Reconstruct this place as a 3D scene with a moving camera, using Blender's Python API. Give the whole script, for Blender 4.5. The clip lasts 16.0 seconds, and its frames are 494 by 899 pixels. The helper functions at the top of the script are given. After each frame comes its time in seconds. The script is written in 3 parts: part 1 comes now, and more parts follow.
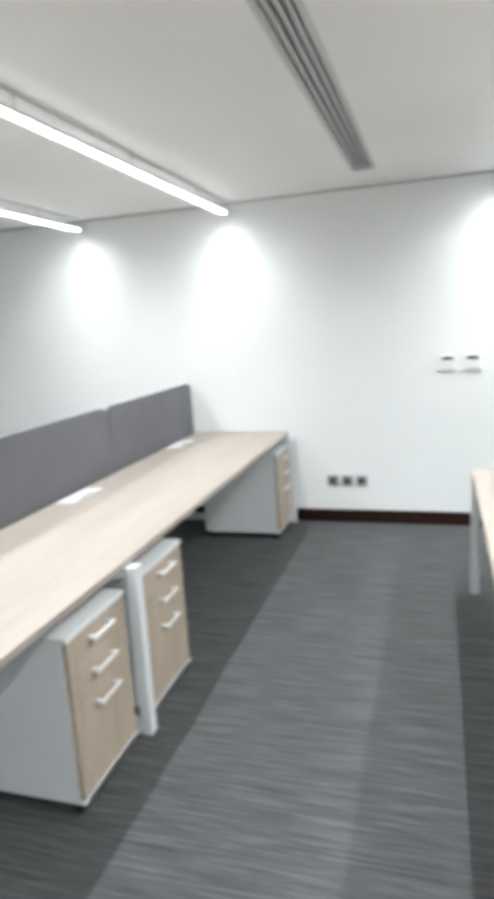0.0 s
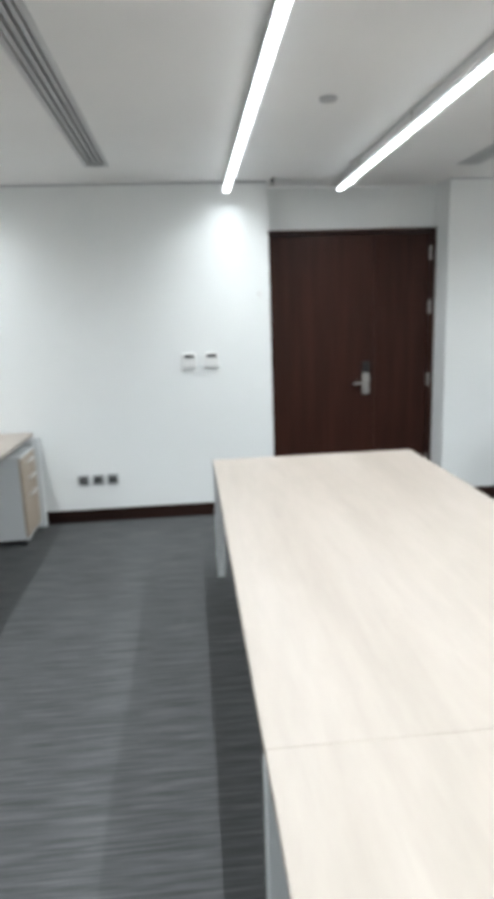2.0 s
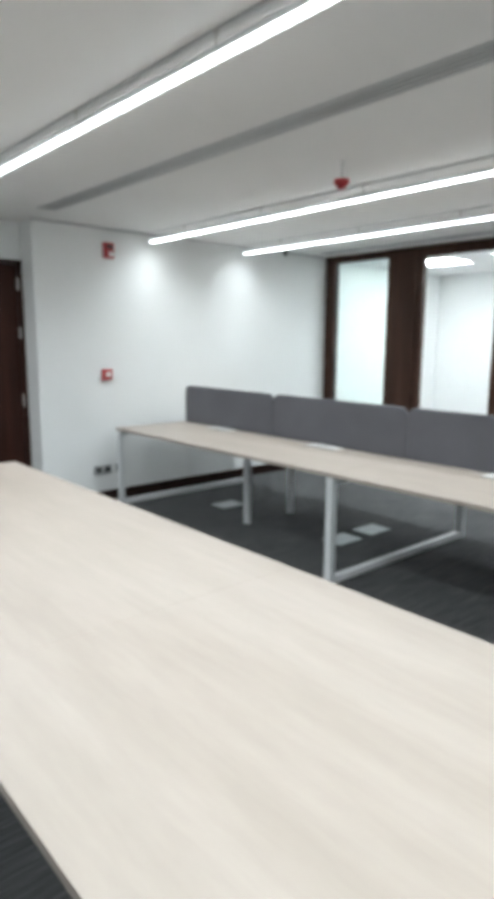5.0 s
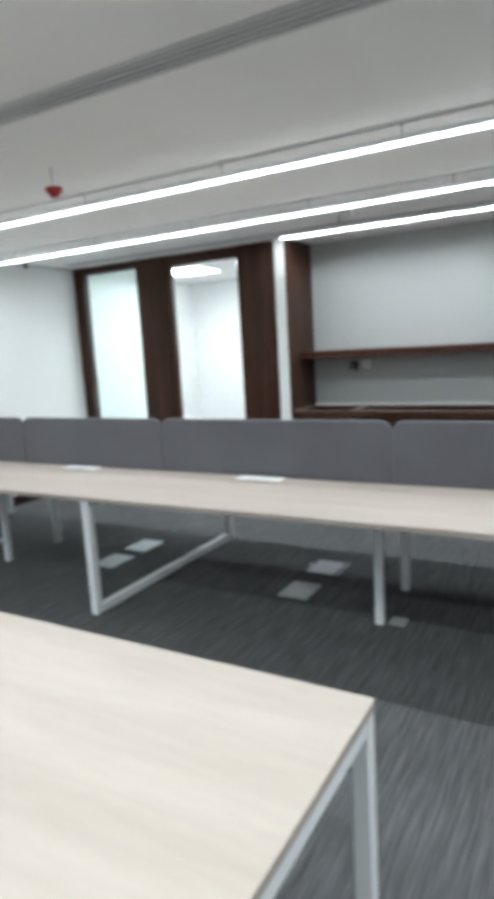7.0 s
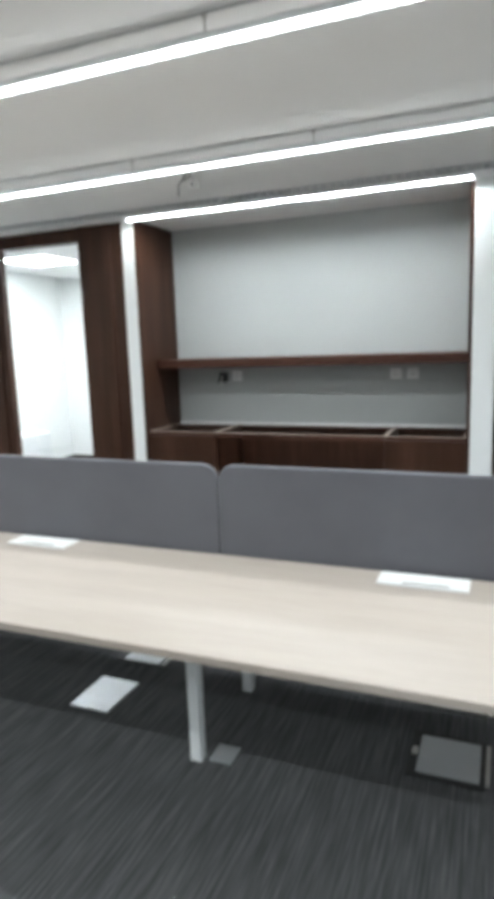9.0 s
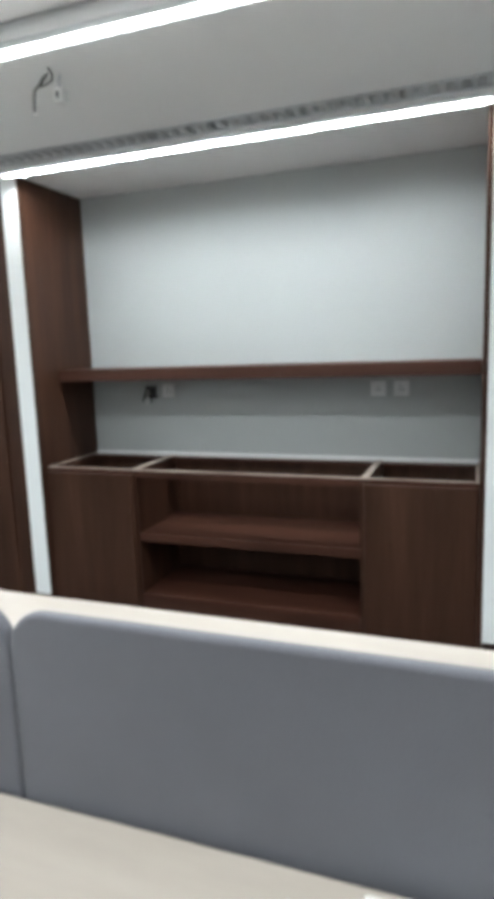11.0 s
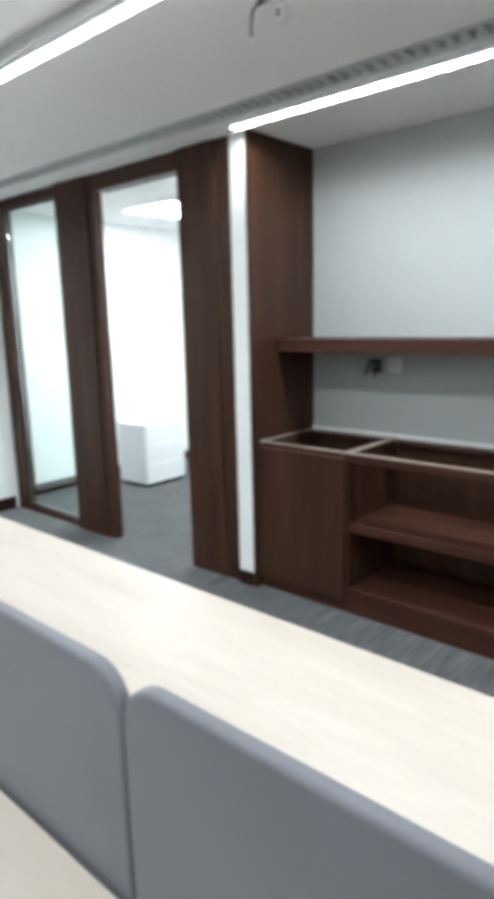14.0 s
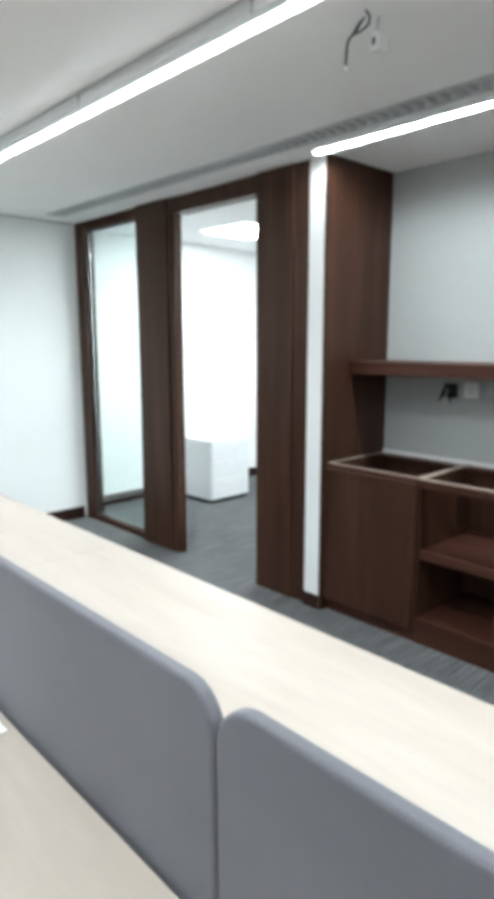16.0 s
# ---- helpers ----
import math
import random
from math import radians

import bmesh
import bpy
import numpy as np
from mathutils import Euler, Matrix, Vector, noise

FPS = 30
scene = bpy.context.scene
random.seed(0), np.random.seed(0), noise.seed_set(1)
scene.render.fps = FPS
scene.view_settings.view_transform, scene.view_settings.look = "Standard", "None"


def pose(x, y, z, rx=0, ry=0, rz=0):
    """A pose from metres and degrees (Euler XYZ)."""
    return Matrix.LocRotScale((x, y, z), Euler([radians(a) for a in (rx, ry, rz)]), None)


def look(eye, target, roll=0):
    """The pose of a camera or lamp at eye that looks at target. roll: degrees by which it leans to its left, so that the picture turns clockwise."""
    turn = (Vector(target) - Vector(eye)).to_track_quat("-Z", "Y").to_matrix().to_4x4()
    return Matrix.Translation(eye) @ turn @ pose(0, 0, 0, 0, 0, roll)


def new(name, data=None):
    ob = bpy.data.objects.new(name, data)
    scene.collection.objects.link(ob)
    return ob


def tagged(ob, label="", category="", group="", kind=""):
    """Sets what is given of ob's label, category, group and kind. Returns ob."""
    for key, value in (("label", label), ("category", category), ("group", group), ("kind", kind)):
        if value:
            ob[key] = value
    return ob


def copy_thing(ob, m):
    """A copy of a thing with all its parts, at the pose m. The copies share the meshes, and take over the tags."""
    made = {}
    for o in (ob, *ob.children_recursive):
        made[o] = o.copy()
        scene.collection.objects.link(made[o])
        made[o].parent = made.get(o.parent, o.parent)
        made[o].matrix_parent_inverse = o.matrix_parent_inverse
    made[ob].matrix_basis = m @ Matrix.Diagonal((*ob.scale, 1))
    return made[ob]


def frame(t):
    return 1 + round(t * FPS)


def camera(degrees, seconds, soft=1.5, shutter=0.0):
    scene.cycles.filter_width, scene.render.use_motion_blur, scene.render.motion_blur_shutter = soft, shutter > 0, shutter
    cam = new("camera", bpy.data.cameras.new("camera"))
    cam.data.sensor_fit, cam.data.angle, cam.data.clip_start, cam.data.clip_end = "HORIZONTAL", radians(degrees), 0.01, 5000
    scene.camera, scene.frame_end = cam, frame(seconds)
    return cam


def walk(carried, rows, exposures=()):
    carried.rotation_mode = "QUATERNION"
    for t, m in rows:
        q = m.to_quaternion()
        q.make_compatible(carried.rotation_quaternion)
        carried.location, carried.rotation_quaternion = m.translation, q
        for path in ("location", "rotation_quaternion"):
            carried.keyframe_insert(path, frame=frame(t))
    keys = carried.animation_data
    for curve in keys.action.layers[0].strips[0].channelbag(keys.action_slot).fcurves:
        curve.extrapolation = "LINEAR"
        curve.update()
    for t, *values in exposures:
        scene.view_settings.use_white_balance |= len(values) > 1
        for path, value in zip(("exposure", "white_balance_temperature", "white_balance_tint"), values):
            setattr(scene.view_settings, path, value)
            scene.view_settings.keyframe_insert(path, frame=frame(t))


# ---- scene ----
cam = camera(42.7, 16.0, soft=7.8, shutter=0.5)
PATH = [
    (0, (-0.08, -0.147, 1.629), (-0.661, 1.727, 1.24), -3.6),
    (0.5, (-0.062, -0.143, 1.616), (-0.339, 1.799, 1.228), -3.1),
    (1, (-0.017, -0.143, 1.63), (-0.134, 1.815, 1.239), -2.6),
    (1.5, (-0.042, -0.15, 1.622), (-0.052, 1.812, 1.236), -2.4),
    (2, (-0.009, -0.173, 1.594), (0.156, 1.776, 1.176), -2.0),
    (2.5, (-0.011, -0.236, 1.585), (0.336, 1.695, 1.196), -1.5),
    (3, (-0.043, -0.364, 1.557), (0.541, 1.503, 1.141), -1.6),
    (3.5, (-0.114, -0.449, 1.584), (0.712, 1.316, 1.131), -1.1),
    (3.7, (-0.14, -0.481, 1.591), (0.759, 1.251, 1.151), -0.6),
    (5.8, (-0.271, -0.645, 1.541), (1.238, 0.626, 1.216), -1.5),
    (6, (-0.25, -0.637, 1.542), (1.31, 0.57, 1.211), -2.3),
    (6.5, (-0.143, -0.63, 1.55), (1.522, 0.425, 1.207), -3.7),
    (7, (0.011, -0.711, 1.573), (1.723, 0.27, 1.246), -3.3),
    (7.5, (0.247, -0.762, 1.556), (2.033, 0.05, 1.165), -3.9),
    (8, (0.534, -0.723, 1.547), (2.353, 0.032, 1.201), -3.1),
    (8.5, (0.891, -0.753, 1.548), (2.728, -0.027, 1.239), -3.4),
    (9, (1.265, -0.716, 1.564), (3.089, 0.037, 1.239), -2.0),
    (9.5, (1.674, -0.603, 1.556), (3.528, 0.083, 1.256), -1.7),
    (9.7, (1.81, -0.553, 1.541), (3.667, 0.129, 1.249), -2.1),
    (11.8, (2.959, -0.46, 1.561), (4.799, 0.237, 1.2), -1.6),
    (12, (3.006, -0.463, 1.55), (4.834, 0.242, 1.148), -2.5),
    (12.5, (3.059, -0.461, 1.548), (4.86, 0.291, 1.109), -2.5),
    (13, (3.077, -0.45, 1.548), (4.814, 0.426, 1.08), -2.6),
    (13.5, (3.06, -0.385, 1.552), (4.686, 0.697, 1.121), -2.3),
    (14, (3.019, -0.328, 1.579), (4.488, 0.969, 1.178), -1.4),
    (14.5, (2.987, -0.293, 1.584), (4.344, 1.122, 1.19), -0.6),
    (15, (2.973, -0.281, 1.586), (4.301, 1.169, 1.222), -0.3),
    (15.5, (2.971, -0.281, 1.588), (4.315, 1.156, 1.233), -0.0),
    (16, (2.972, -0.284, 1.589), (4.322, 1.152, 1.247), -0.1),
]
EXPOSURES = [(0, 0.54, 6600, 11), (0.5, 0.33, 6550, 11), (1.5, 0.25, 6450, 10), (2.5, 0.08, 6450, 10), (3.5, -0.02, 6450, 10),
             (6, -0.02, 6400, 9), (7, 0.04, 6350, 9), (8, 0.08, 6350, 8), (9, 0.25, 6450, 9), (9.5, 0.28, 6450, 9),
             (12, 0.42, 6350, 8), (14, 0.4, 6350, 8), (16, 0.4, 6350, 8)]
walk(cam, [(t, look(eye, target, roll)) for t, eye, target, roll in PATH], exposures=EXPOSURES)

# ---- world and exposure ----
world = bpy.data.worlds.new("world")
scene.world = world
world.use_nodes = True
world.node_tree.nodes["Background"].inputs[0].default_value = (0.6, 0.7, 0.8, 1)
world.node_tree.nodes["Background"].inputs[1].default_value = 0.05
LAMP = 10.0          # glow of the visible diffusers
BAR_WATTS = 62.0
BEAM = 150         # degrees

# ---- materials ----
def material(name, colour, rough=0.5, metal=0.0, coat=0.0):
    m = bpy.data.materials.new(name)
    m.use_nodes = True
    b = m.node_tree.nodes["Principled BSDF"]
    b.inputs["Base Color"].default_value = (*colour, 1)
    b.inputs["Roughness"].default_value = rough
    b.inputs["Metallic"].default_value = metal
    b.inputs["Coat Weight"].default_value = coat
    return m


def node(m, kind, **values):
    n = m.node_tree.nodes.new(kind)
    for k, v in values.items():
        n.inputs[k.replace("_", " ")].default_value = v
    return n


def mapped(m, scale, coords="Object"):
    t = m.node_tree.nodes.new("ShaderNodeTexCoord")
    p = m.node_tree.nodes.new("ShaderNodeMapping")
    p.inputs["Scale"].default_value = scale
    m.node_tree.links.new(t.outputs[coords], p.inputs["Vector"])
    return p.outputs[0]


def ramp(m, source, stops):
    r = m.node_tree.nodes.new("ShaderNodeValToRGB")
    e = r.color_ramp.elements
    while len(e) < len(stops):
        e.new(0.5)
    for el, (pos, col) in zip(e, stops):
        el.position, el.color = pos, (*col, 1)
    m.node_tree.links.new(source, r.inputs[0])
    return r.outputs[0]


def bumped(m, source, strength, distance=0.002):
    b = node(m, "ShaderNodeBump", Strength=strength, Distance=distance)
    m.node_tree.links.new(source, b.inputs["Height"])
    m.node_tree.links.new(b.outputs[0], m.node_tree.nodes["Principled BSDF"].inputs["Normal"])


def coloured(m, source, slot="Base Color"):
    m.node_tree.links.new(source, m.node_tree.nodes["Principled BSDF"].inputs[slot])


def mixed(m, a, b, factor, mode="MULTIPLY"):
    x = m.node_tree.nodes.new("ShaderNodeMix")
    x.data_type, x.blend_type = "RGBA", mode
    if isinstance(factor, float):
        x.inputs[0].default_value = factor
    else:
        m.node_tree.links.new(factor, x.inputs[0])
    m.node_tree.links.new(a, x.inputs[6])
    m.node_tree.links.new(b, x.inputs[7])
    return x.outputs[2]


def noise_of(m, vector, scale, detail=4.0, rough=0.55):
    n = node(m, "ShaderNodeTexNoise", Scale=scale, Detail=detail, Roughness=rough)
    m.node_tree.links.new(vector, n.inputs["Vector"])
    return n.outputs[0]


def paint(name, colour, rough=0.6, spread=0.05):
    m = material(name, colour, rough)
    v = mapped(m, (1, 1, 1))
    big = noise_of(m, v, 0.8, 3)
    dark = tuple(c * (1 - spread) for c in colour)
    coloured(m, ramp(m, big, [(0.3, dark), (0.7, colour)]))
    bumped(m, noise_of(m, v, 220, 3), 0.08, 0.001)
    return m


def timber(name, dark, mid, light, scale, rough=0.4, coat=0.0, bump=0.05, shine=0.2, grain=0.8):
    """Grain that runs along the axis with the smallest scale."""
    m = material(name, mid, rough, 0, coat)
    v = mapped(m, scale)
    broad = noise_of(m, v, 1.0, 5, 0.6)
    col = ramp(m, broad, [(0.25, dark), (0.5, mid), (0.75, light)])
    fine = noise_of(m, v, 7.0, 4, 0.7)
    col = mixed(m, col, ramp(m, fine, [(0.3, (0.8, 0.79, 0.78)), (0.65, (1, 1, 1))]), grain)
    coloured(m, col)
    bumped(m, fine, bump, 0.001)
    m.node_tree.nodes["Principled BSDF"].inputs["Specular IOR Level"].default_value = shine
    return m


WALL = paint("white_wall_paint", (0.83, 0.845, 0.84), 0.55)
CEILING = paint("ceiling_paint", (0.88, 0.88, 0.875), 0.8)
GREY_WALL = paint("grey_wall_paint", (0.43, 0.445, 0.44), 0.5)
WALNUT = timber("walnut_veneer", (0.027, 0.0115, 0.0066), (0.046, 0.0198, 0.0116), (0.071, 0.032, 0.0192), (11, 11, 0.8), 0.45)
WALNUT_LONG = timber("walnut_veneer_long", (0.031, 0.0118, 0.0075), (0.054, 0.0208, 0.0132), (0.082, 0.033, 0.022), (14, 0.9, 14), 0.45)
MAHOGANY = timber("dark_door_veneer", (0.021, 0.0066, 0.0042), (0.034, 0.0108, 0.0066), (0.05, 0.0165, 0.010), (16, 16, 1.0), 0.4)
RAW_EDGE = timber("pale_board_edge", (0.24, 0.19, 0.16), (0.33, 0.27, 0.23), (0.42, 0.36, 0.31), (9, 2, 9), 0.6)
OAK = timber("bleached_oak_laminate", (0.335, 0.289, 0.249), (0.385, 0.336, 0.293), (0.428, 0.381, 0.338), (4.2, 0.55, 4.2), 0.42, 0.0, 0.03, 0.4, 0.35)
OAK_UP = timber("oak_drawer_front", (0.40, 0.325, 0.25), (0.46, 0.38, 0.30), (0.51, 0.43, 0.35), (8, 8, 1.2), 0.45, 0.0, 0.03)
OAK_EDGE = material("oak_edging", (0.46, 0.38, 0.31), 0.5)
BASE = timber("dark_baseboard", (0.012, 0.005, 0.004), (0.020, 0.009, 0.007), (0.03, 0.013, 0.01), (1, 1, 9), 0.35)
POWDER = paint("white_powder_coat", (0.76, 0.78, 0.79), 0.4, 0.04)
PLASTIC = paint("white_plastic", (0.80, 0.80, 0.79), 0.35, 0.03)
BLACK = paint("black_plastic", (0.012, 0.012, 0.013), 0.45, 0.2)
DARK_GAP = material("dark_void", (0.008, 0.008, 0.008), 0.9)
RED = paint("red_plastic", (0.42, 0.025, 0.03), 0.35, 0.1)
STEEL = material("brushed_steel", (0.56, 0.55, 0.53), 0.32, 1.0)
bumped(STEEL, noise_of(STEEL, mapped(STEEL, (4, 90, 4)), 6, 3), 0.15, 0.001)
LID = material("steel_lid", (0.50, 0.52, 0.54), 0.42, 0.75)
bumped(LID, noise_of(LID, mapped(LID, (4, 90, 4)), 6, 3), 0.2, 0.001)
ALU = paint("grey_aluminium", (0.50, 0.51, 0.52), 0.45, 0.08)
VENT = paint("vent_enamel", (0.55, 0.56, 0.57), 0.5, 0.08)
VENT_BACK = paint("vent_duct_lining", (0.05, 0.05, 0.053), 0.7, 0.15)
SOCKET = material("satin_nickel", (0.40, 0.41, 0.42), 0.4, 0.6)

FABRIC = material("grey_screen_fabric", (0.112, 0.117, 0.136), 0.92)
_v = mapped(FABRIC, (1, 1, 1))
coloured(FABRIC, mixed(FABRIC, ramp(FABRIC, noise_of(FABRIC, _v, 2.2, 4), [(0.3, (0.100, 0.099, 0.114)), (0.7, (0.124, 0.123, 0.140))]),
                       ramp(FABRIC, noise_of(FABRIC, _v, 420, 2), [(0.35, (0.72, 0.72, 0.72)), (0.65, (1, 1, 1))]), 0.7))
bumped(FABRIC, noise_of(FABRIC, _v, 520, 2), 0.35, 0.001)
FABRIC.node_tree.nodes["Principled BSDF"].inputs["Sheen Weight"].default_value = 0.18

# loop-pile carpet with fine streaks across the aisles, laid in half-metre tiles
CARPET = material("striped_carpet", (0.07, 0.072, 0.075), 0.95)
_fine = noise_of(CARPET, mapped(CARPET, (3.6, 86, 1)), 1.0, 3, 0.6)
_broad = noise_of(CARPET, mapped(CARPET, (1.3, 24, 1)), 1.0, 3, 0.6)
_pile = noise_of(CARPET, mapped(CARPET, (1, 1, 1)), 330, 2)
_soil = noise_of(CARPET, mapped(CARPET, (1, 1, 1)), 0.9, 4)
_c = ramp(CARPET, _fine, [(0.34, (0.049, 0.051, 0.053)), (0.5, (0.081, 0.083, 0.086)), (0.68, (0.130, 0.133, 0.137))])
_c = mixed(CARPET, _c, ramp(CARPET, _broad, [(0.32, (0.84, 0.84, 0.85)), (0.62, (1.0, 1.0, 1.0))]), 0.8)
_c = mixed(CARPET, _c, ramp(CARPET, _pile, [(0.3, (0.72, 0.72, 0.72)), (0.7, (1, 1, 1))]), 0.5)
_c = mixed(CARPET, _c, ramp(CARPET, _soil, [(0.3, (0.88, 0.88, 0.87)), (0.7, (1, 1, 1))]), 0.7)
coloured(CARPET, _c)
bumped(CARPET, mixed(CARPET, _fine, _pile, 0.5, "ADD"), 0.6, 0.004)

GLASS = material("clear_glass", (0.85, 0.945, 0.92), 0.02)
GLASS.node_tree.nodes["Principled BSDF"].inputs["Transmission Weight"].default_value = 1.0
GLASS.node_tree.nodes["Principled BSDF"].inputs["IOR"].default_value = 1.45

GLOW = bpy.data.materials.new("led_diffuser")
GLOW.use_nodes = True
_b = GLOW.node_tree.nodes["Principled BSDF"]
_b.inputs["Base Color"].default_value = (0.8, 0.8, 0.8, 1)
_b.inputs["Emission Color"].default_value = (0.91, 0.975, 1.0, 1)
_b.inputs["Emission Strength"].default_value = LAMP
GLOW_PANEL = GLOW.copy()
GLOW_PANEL.name = "led_panel_diffuser"
GLOW_PANEL.node_tree.nodes["Principled BSDF"].inputs["Emission Strength"].default_value = 42.0

GLOW_NICHE = GLOW.copy()
GLOW_NICHE.name = "niche_led_diffuser"
GLOW_NICHE.node_tree.nodes["Principled BSDF"].inputs["Emission Strength"].default_value = 88.0

# ---- building blocks ----
def box(bm, x0, x1, y0, y1, z0, z1, bevel=0.0, segments=2):
    verts = [bm.verts.new((x, y, z)) for x in (x0, x1) for y in (y0, y1) for z in (z0, z1)]
    quads = ((0, 1, 3, 2), (4, 6, 7, 5), (0, 4, 5, 1), (2, 3, 7, 6), (0, 2, 6, 4), (1, 5, 7, 3))
    faces = [bm.faces.new([verts[i] for i in q]) for q in quads]
    if bevel:
        edges = {e for f in faces for e in f.edges}
        bmesh.ops.bevel(bm, geom=list(edges), offset=bevel, segments=segments, affect="EDGES", profile=0.5)


def cylinder(bm, p, q, r, n=16, r2=None):
    p, q = Vector(p), Vector(q)
    turn = (q - p).to_track_quat("Z", "Y").to_matrix().to_4x4()
    bmesh.ops.create_cone(bm, cap_ends=True, segments=n, radius1=r, radius2=r if r2 is None else r2, depth=(q - p).length,
                          matrix=Matrix.Translation((p + q) / 2) @ turn)


def tube(bm, points, r, n=8):
    for a, b in zip(points, points[1:]):
        cylinder(bm, a, b, r, n)


def mesh_of(name, bm, mat, smooth=False):
    bmesh.ops.recalc_face_normals(bm, faces=bm.faces)
    me = bpy.data.meshes.new(name)
    bm.to_mesh(me)
    bm.free()
    me.materials.append(mat)
    if smooth:
        for f in me.polygons:
            f.use_smooth = True
    return me


def part(name, bm, mat, parent=None, label="", smooth=False):
    ob = new(name, mesh_of(name, bm, mat, smooth))
    ob.parent = parent
    if label:
        tagged(ob, label)
    return ob


def part_box(name, mat, parent, *b, bevel=0.0, label="", segments=2):
    bm = bmesh.new()
    box(bm, *b, bevel=bevel, segments=segments)
    return part(name, bm, mat, parent, label)


def thing(name, x, y, z, label, category, group="", turn=0):
    ob = new(name)
    ob.matrix_basis = pose(x, y, z, 0, 0, turn)
    ob.empty_display_size = 0.1
    return tagged(ob, label, category, group)


def structure(name, boxes, mat, label="", category="wall", bevel=0.0):
    bm = bmesh.new()
    for b in boxes:
        box(bm, *b, bevel=bevel)
    return tagged(part(name, bm, mat), label, category, kind="structure")


# ---- plan ----
H = 2.56            # ceiling
YN = 4.80           # north wall face
XW, YS = -4.4, -3.6
XP = 5.725           # face of the office front and of the white piers
XB = 6.318           # back of the pantry niche
DX0, DX1, DY = 0.63, 2.04, 5.08   # door recess
OX, OY = 8.6, 5.02  # far walls of the office

structure("floor", [(XW - .2, OX + .2, YS - .2, 5.4, -0.12, 0.0)], CARPET, "dark grey carpet with fine pale streaks", "floor")
VENTS = [(-0.54, 4.25, YS + .3), (1.975, 4.34, YS + .3), (5.45, 4.55, YS + .3)]
VW = 0.066
edges = [XW - .2] + [e for x, _, _ in VENTS for e in (x - VW, x + VW)] + [OX + .2]
slabs = [(edges[i], edges[i + 1], YS - .2, 5.4, H, H + 0.15) for i in range(0, len(edges), 2)]
for x, y1, y0 in VENTS:
    slabs += [(x - VW, x + VW, y1, 5.4, H, H + 0.15), (x - VW, x + VW, YS - .2, y0, H, H + 0.15)]
    slabs.append((x - VW - .02, x + VW + .02, y0 - .02, y1 + .02, H + 0.15, H + 0.17))
structure("ceiling", slabs, CEILING, "smooth white painted plasterboard ceiling", "ceiling")

structure("wall_north_1", [(XW - .2, DX0, YN, 5.3, 0, H)], WALL, "white painted wall with spots of lamp light")
structure("wall_north_2", [(DX1, XP + .1, YN, 5.3, 0, H)], WALL, "white painted wall with red fire devices")
structure("wall_recess", [(DX0, DX1, DY, 5.3, 2.235, H)], WALL, "white wall above the entrance door")
structure("wall_west", [(XW - .2, XW, YS - .2, YN, 0, H)], WALL, "plain white painted wall")
structure("wall_south", [(XW, OX + .2, YS - .2, YS, 0, H)], WALL, "plain white painted wall")
structure("wall_office_north", [(XP + .1, OX + .2, OY, 5.3, 0, H)], WALL, "white wall of the small office")
structure("wall_office_east", [(OX, OX + .2, YS, OY, 0, H)], WALL, "white wall of the small office")
structure("wall_niche_back", [(XB, XB + .12, -0.6, 2.12, 0, H)], GREY_WALL, "grey painted wall at the back of the pantry niche")
structure("wall_office_south", [(XP + .16, OX, 2.125, 2.2, 0, H)], WALL, "white side wall of the small office")
structure("pier_1", [(XP, XP + .16, 2.026, 2.138, 0.0, H)], WALL, "narrow white painted pier beside the pantry niche", "pier")
structure("pier_2", [(XP, XP + .16, -0.64, -0.50, 0.0, H)], WALL, "narrow white painted pier beside the pantry niche", "pier")
structure("wall_east_south", [(XP + .04, XP + .14, YS, -1.75, 0, H)], WALL, "plain white painted wall")

# baseboards
BH = 0.105
def baseboard(name, *b):
    structure(name, [b], BASE, "dark stained timber skirting board", "baseboard", 0.003)
baseboard("baseboard_1", XW, DX0, YN - .012, YN - .001, 0, BH)
baseboard("baseboard_2", DX1, XP - .01, YN - .012, YN - .001, 0, BH)
baseboard("baseboard_3", DX1 - .011, DX1 - .001, YN - .012, DY, 0, BH)
baseboard("baseboard_4", XP - .012, XP - .001, 2.026, 2.138, 0, .085)
baseboard("baseboard_5", XP - .012, XP - .001, -0.64, -0.50, 0, BH)
baseboard("baseboard_6", XP + .11, OX, OY - .012, OY - .001, 0, BH)
baseboard("baseboard_7", OX - .012, OX - .001, 2.2, OY, 0, BH)
baseboard("baseboard_8", XW + .001, XW + .012, YS, YN - .013, 0, BH)

# shadow gap between ceiling and wall
structure("trim_shadow_gap", [(XW, DX0, YN - .004, YN - .0005, H - .014, H - .001), (DX1, XP, YN - .004, YN - .0005, H - .014, H - .001)],
          ALU, "thin grey shadow-gap bead under the ceiling", "trim")


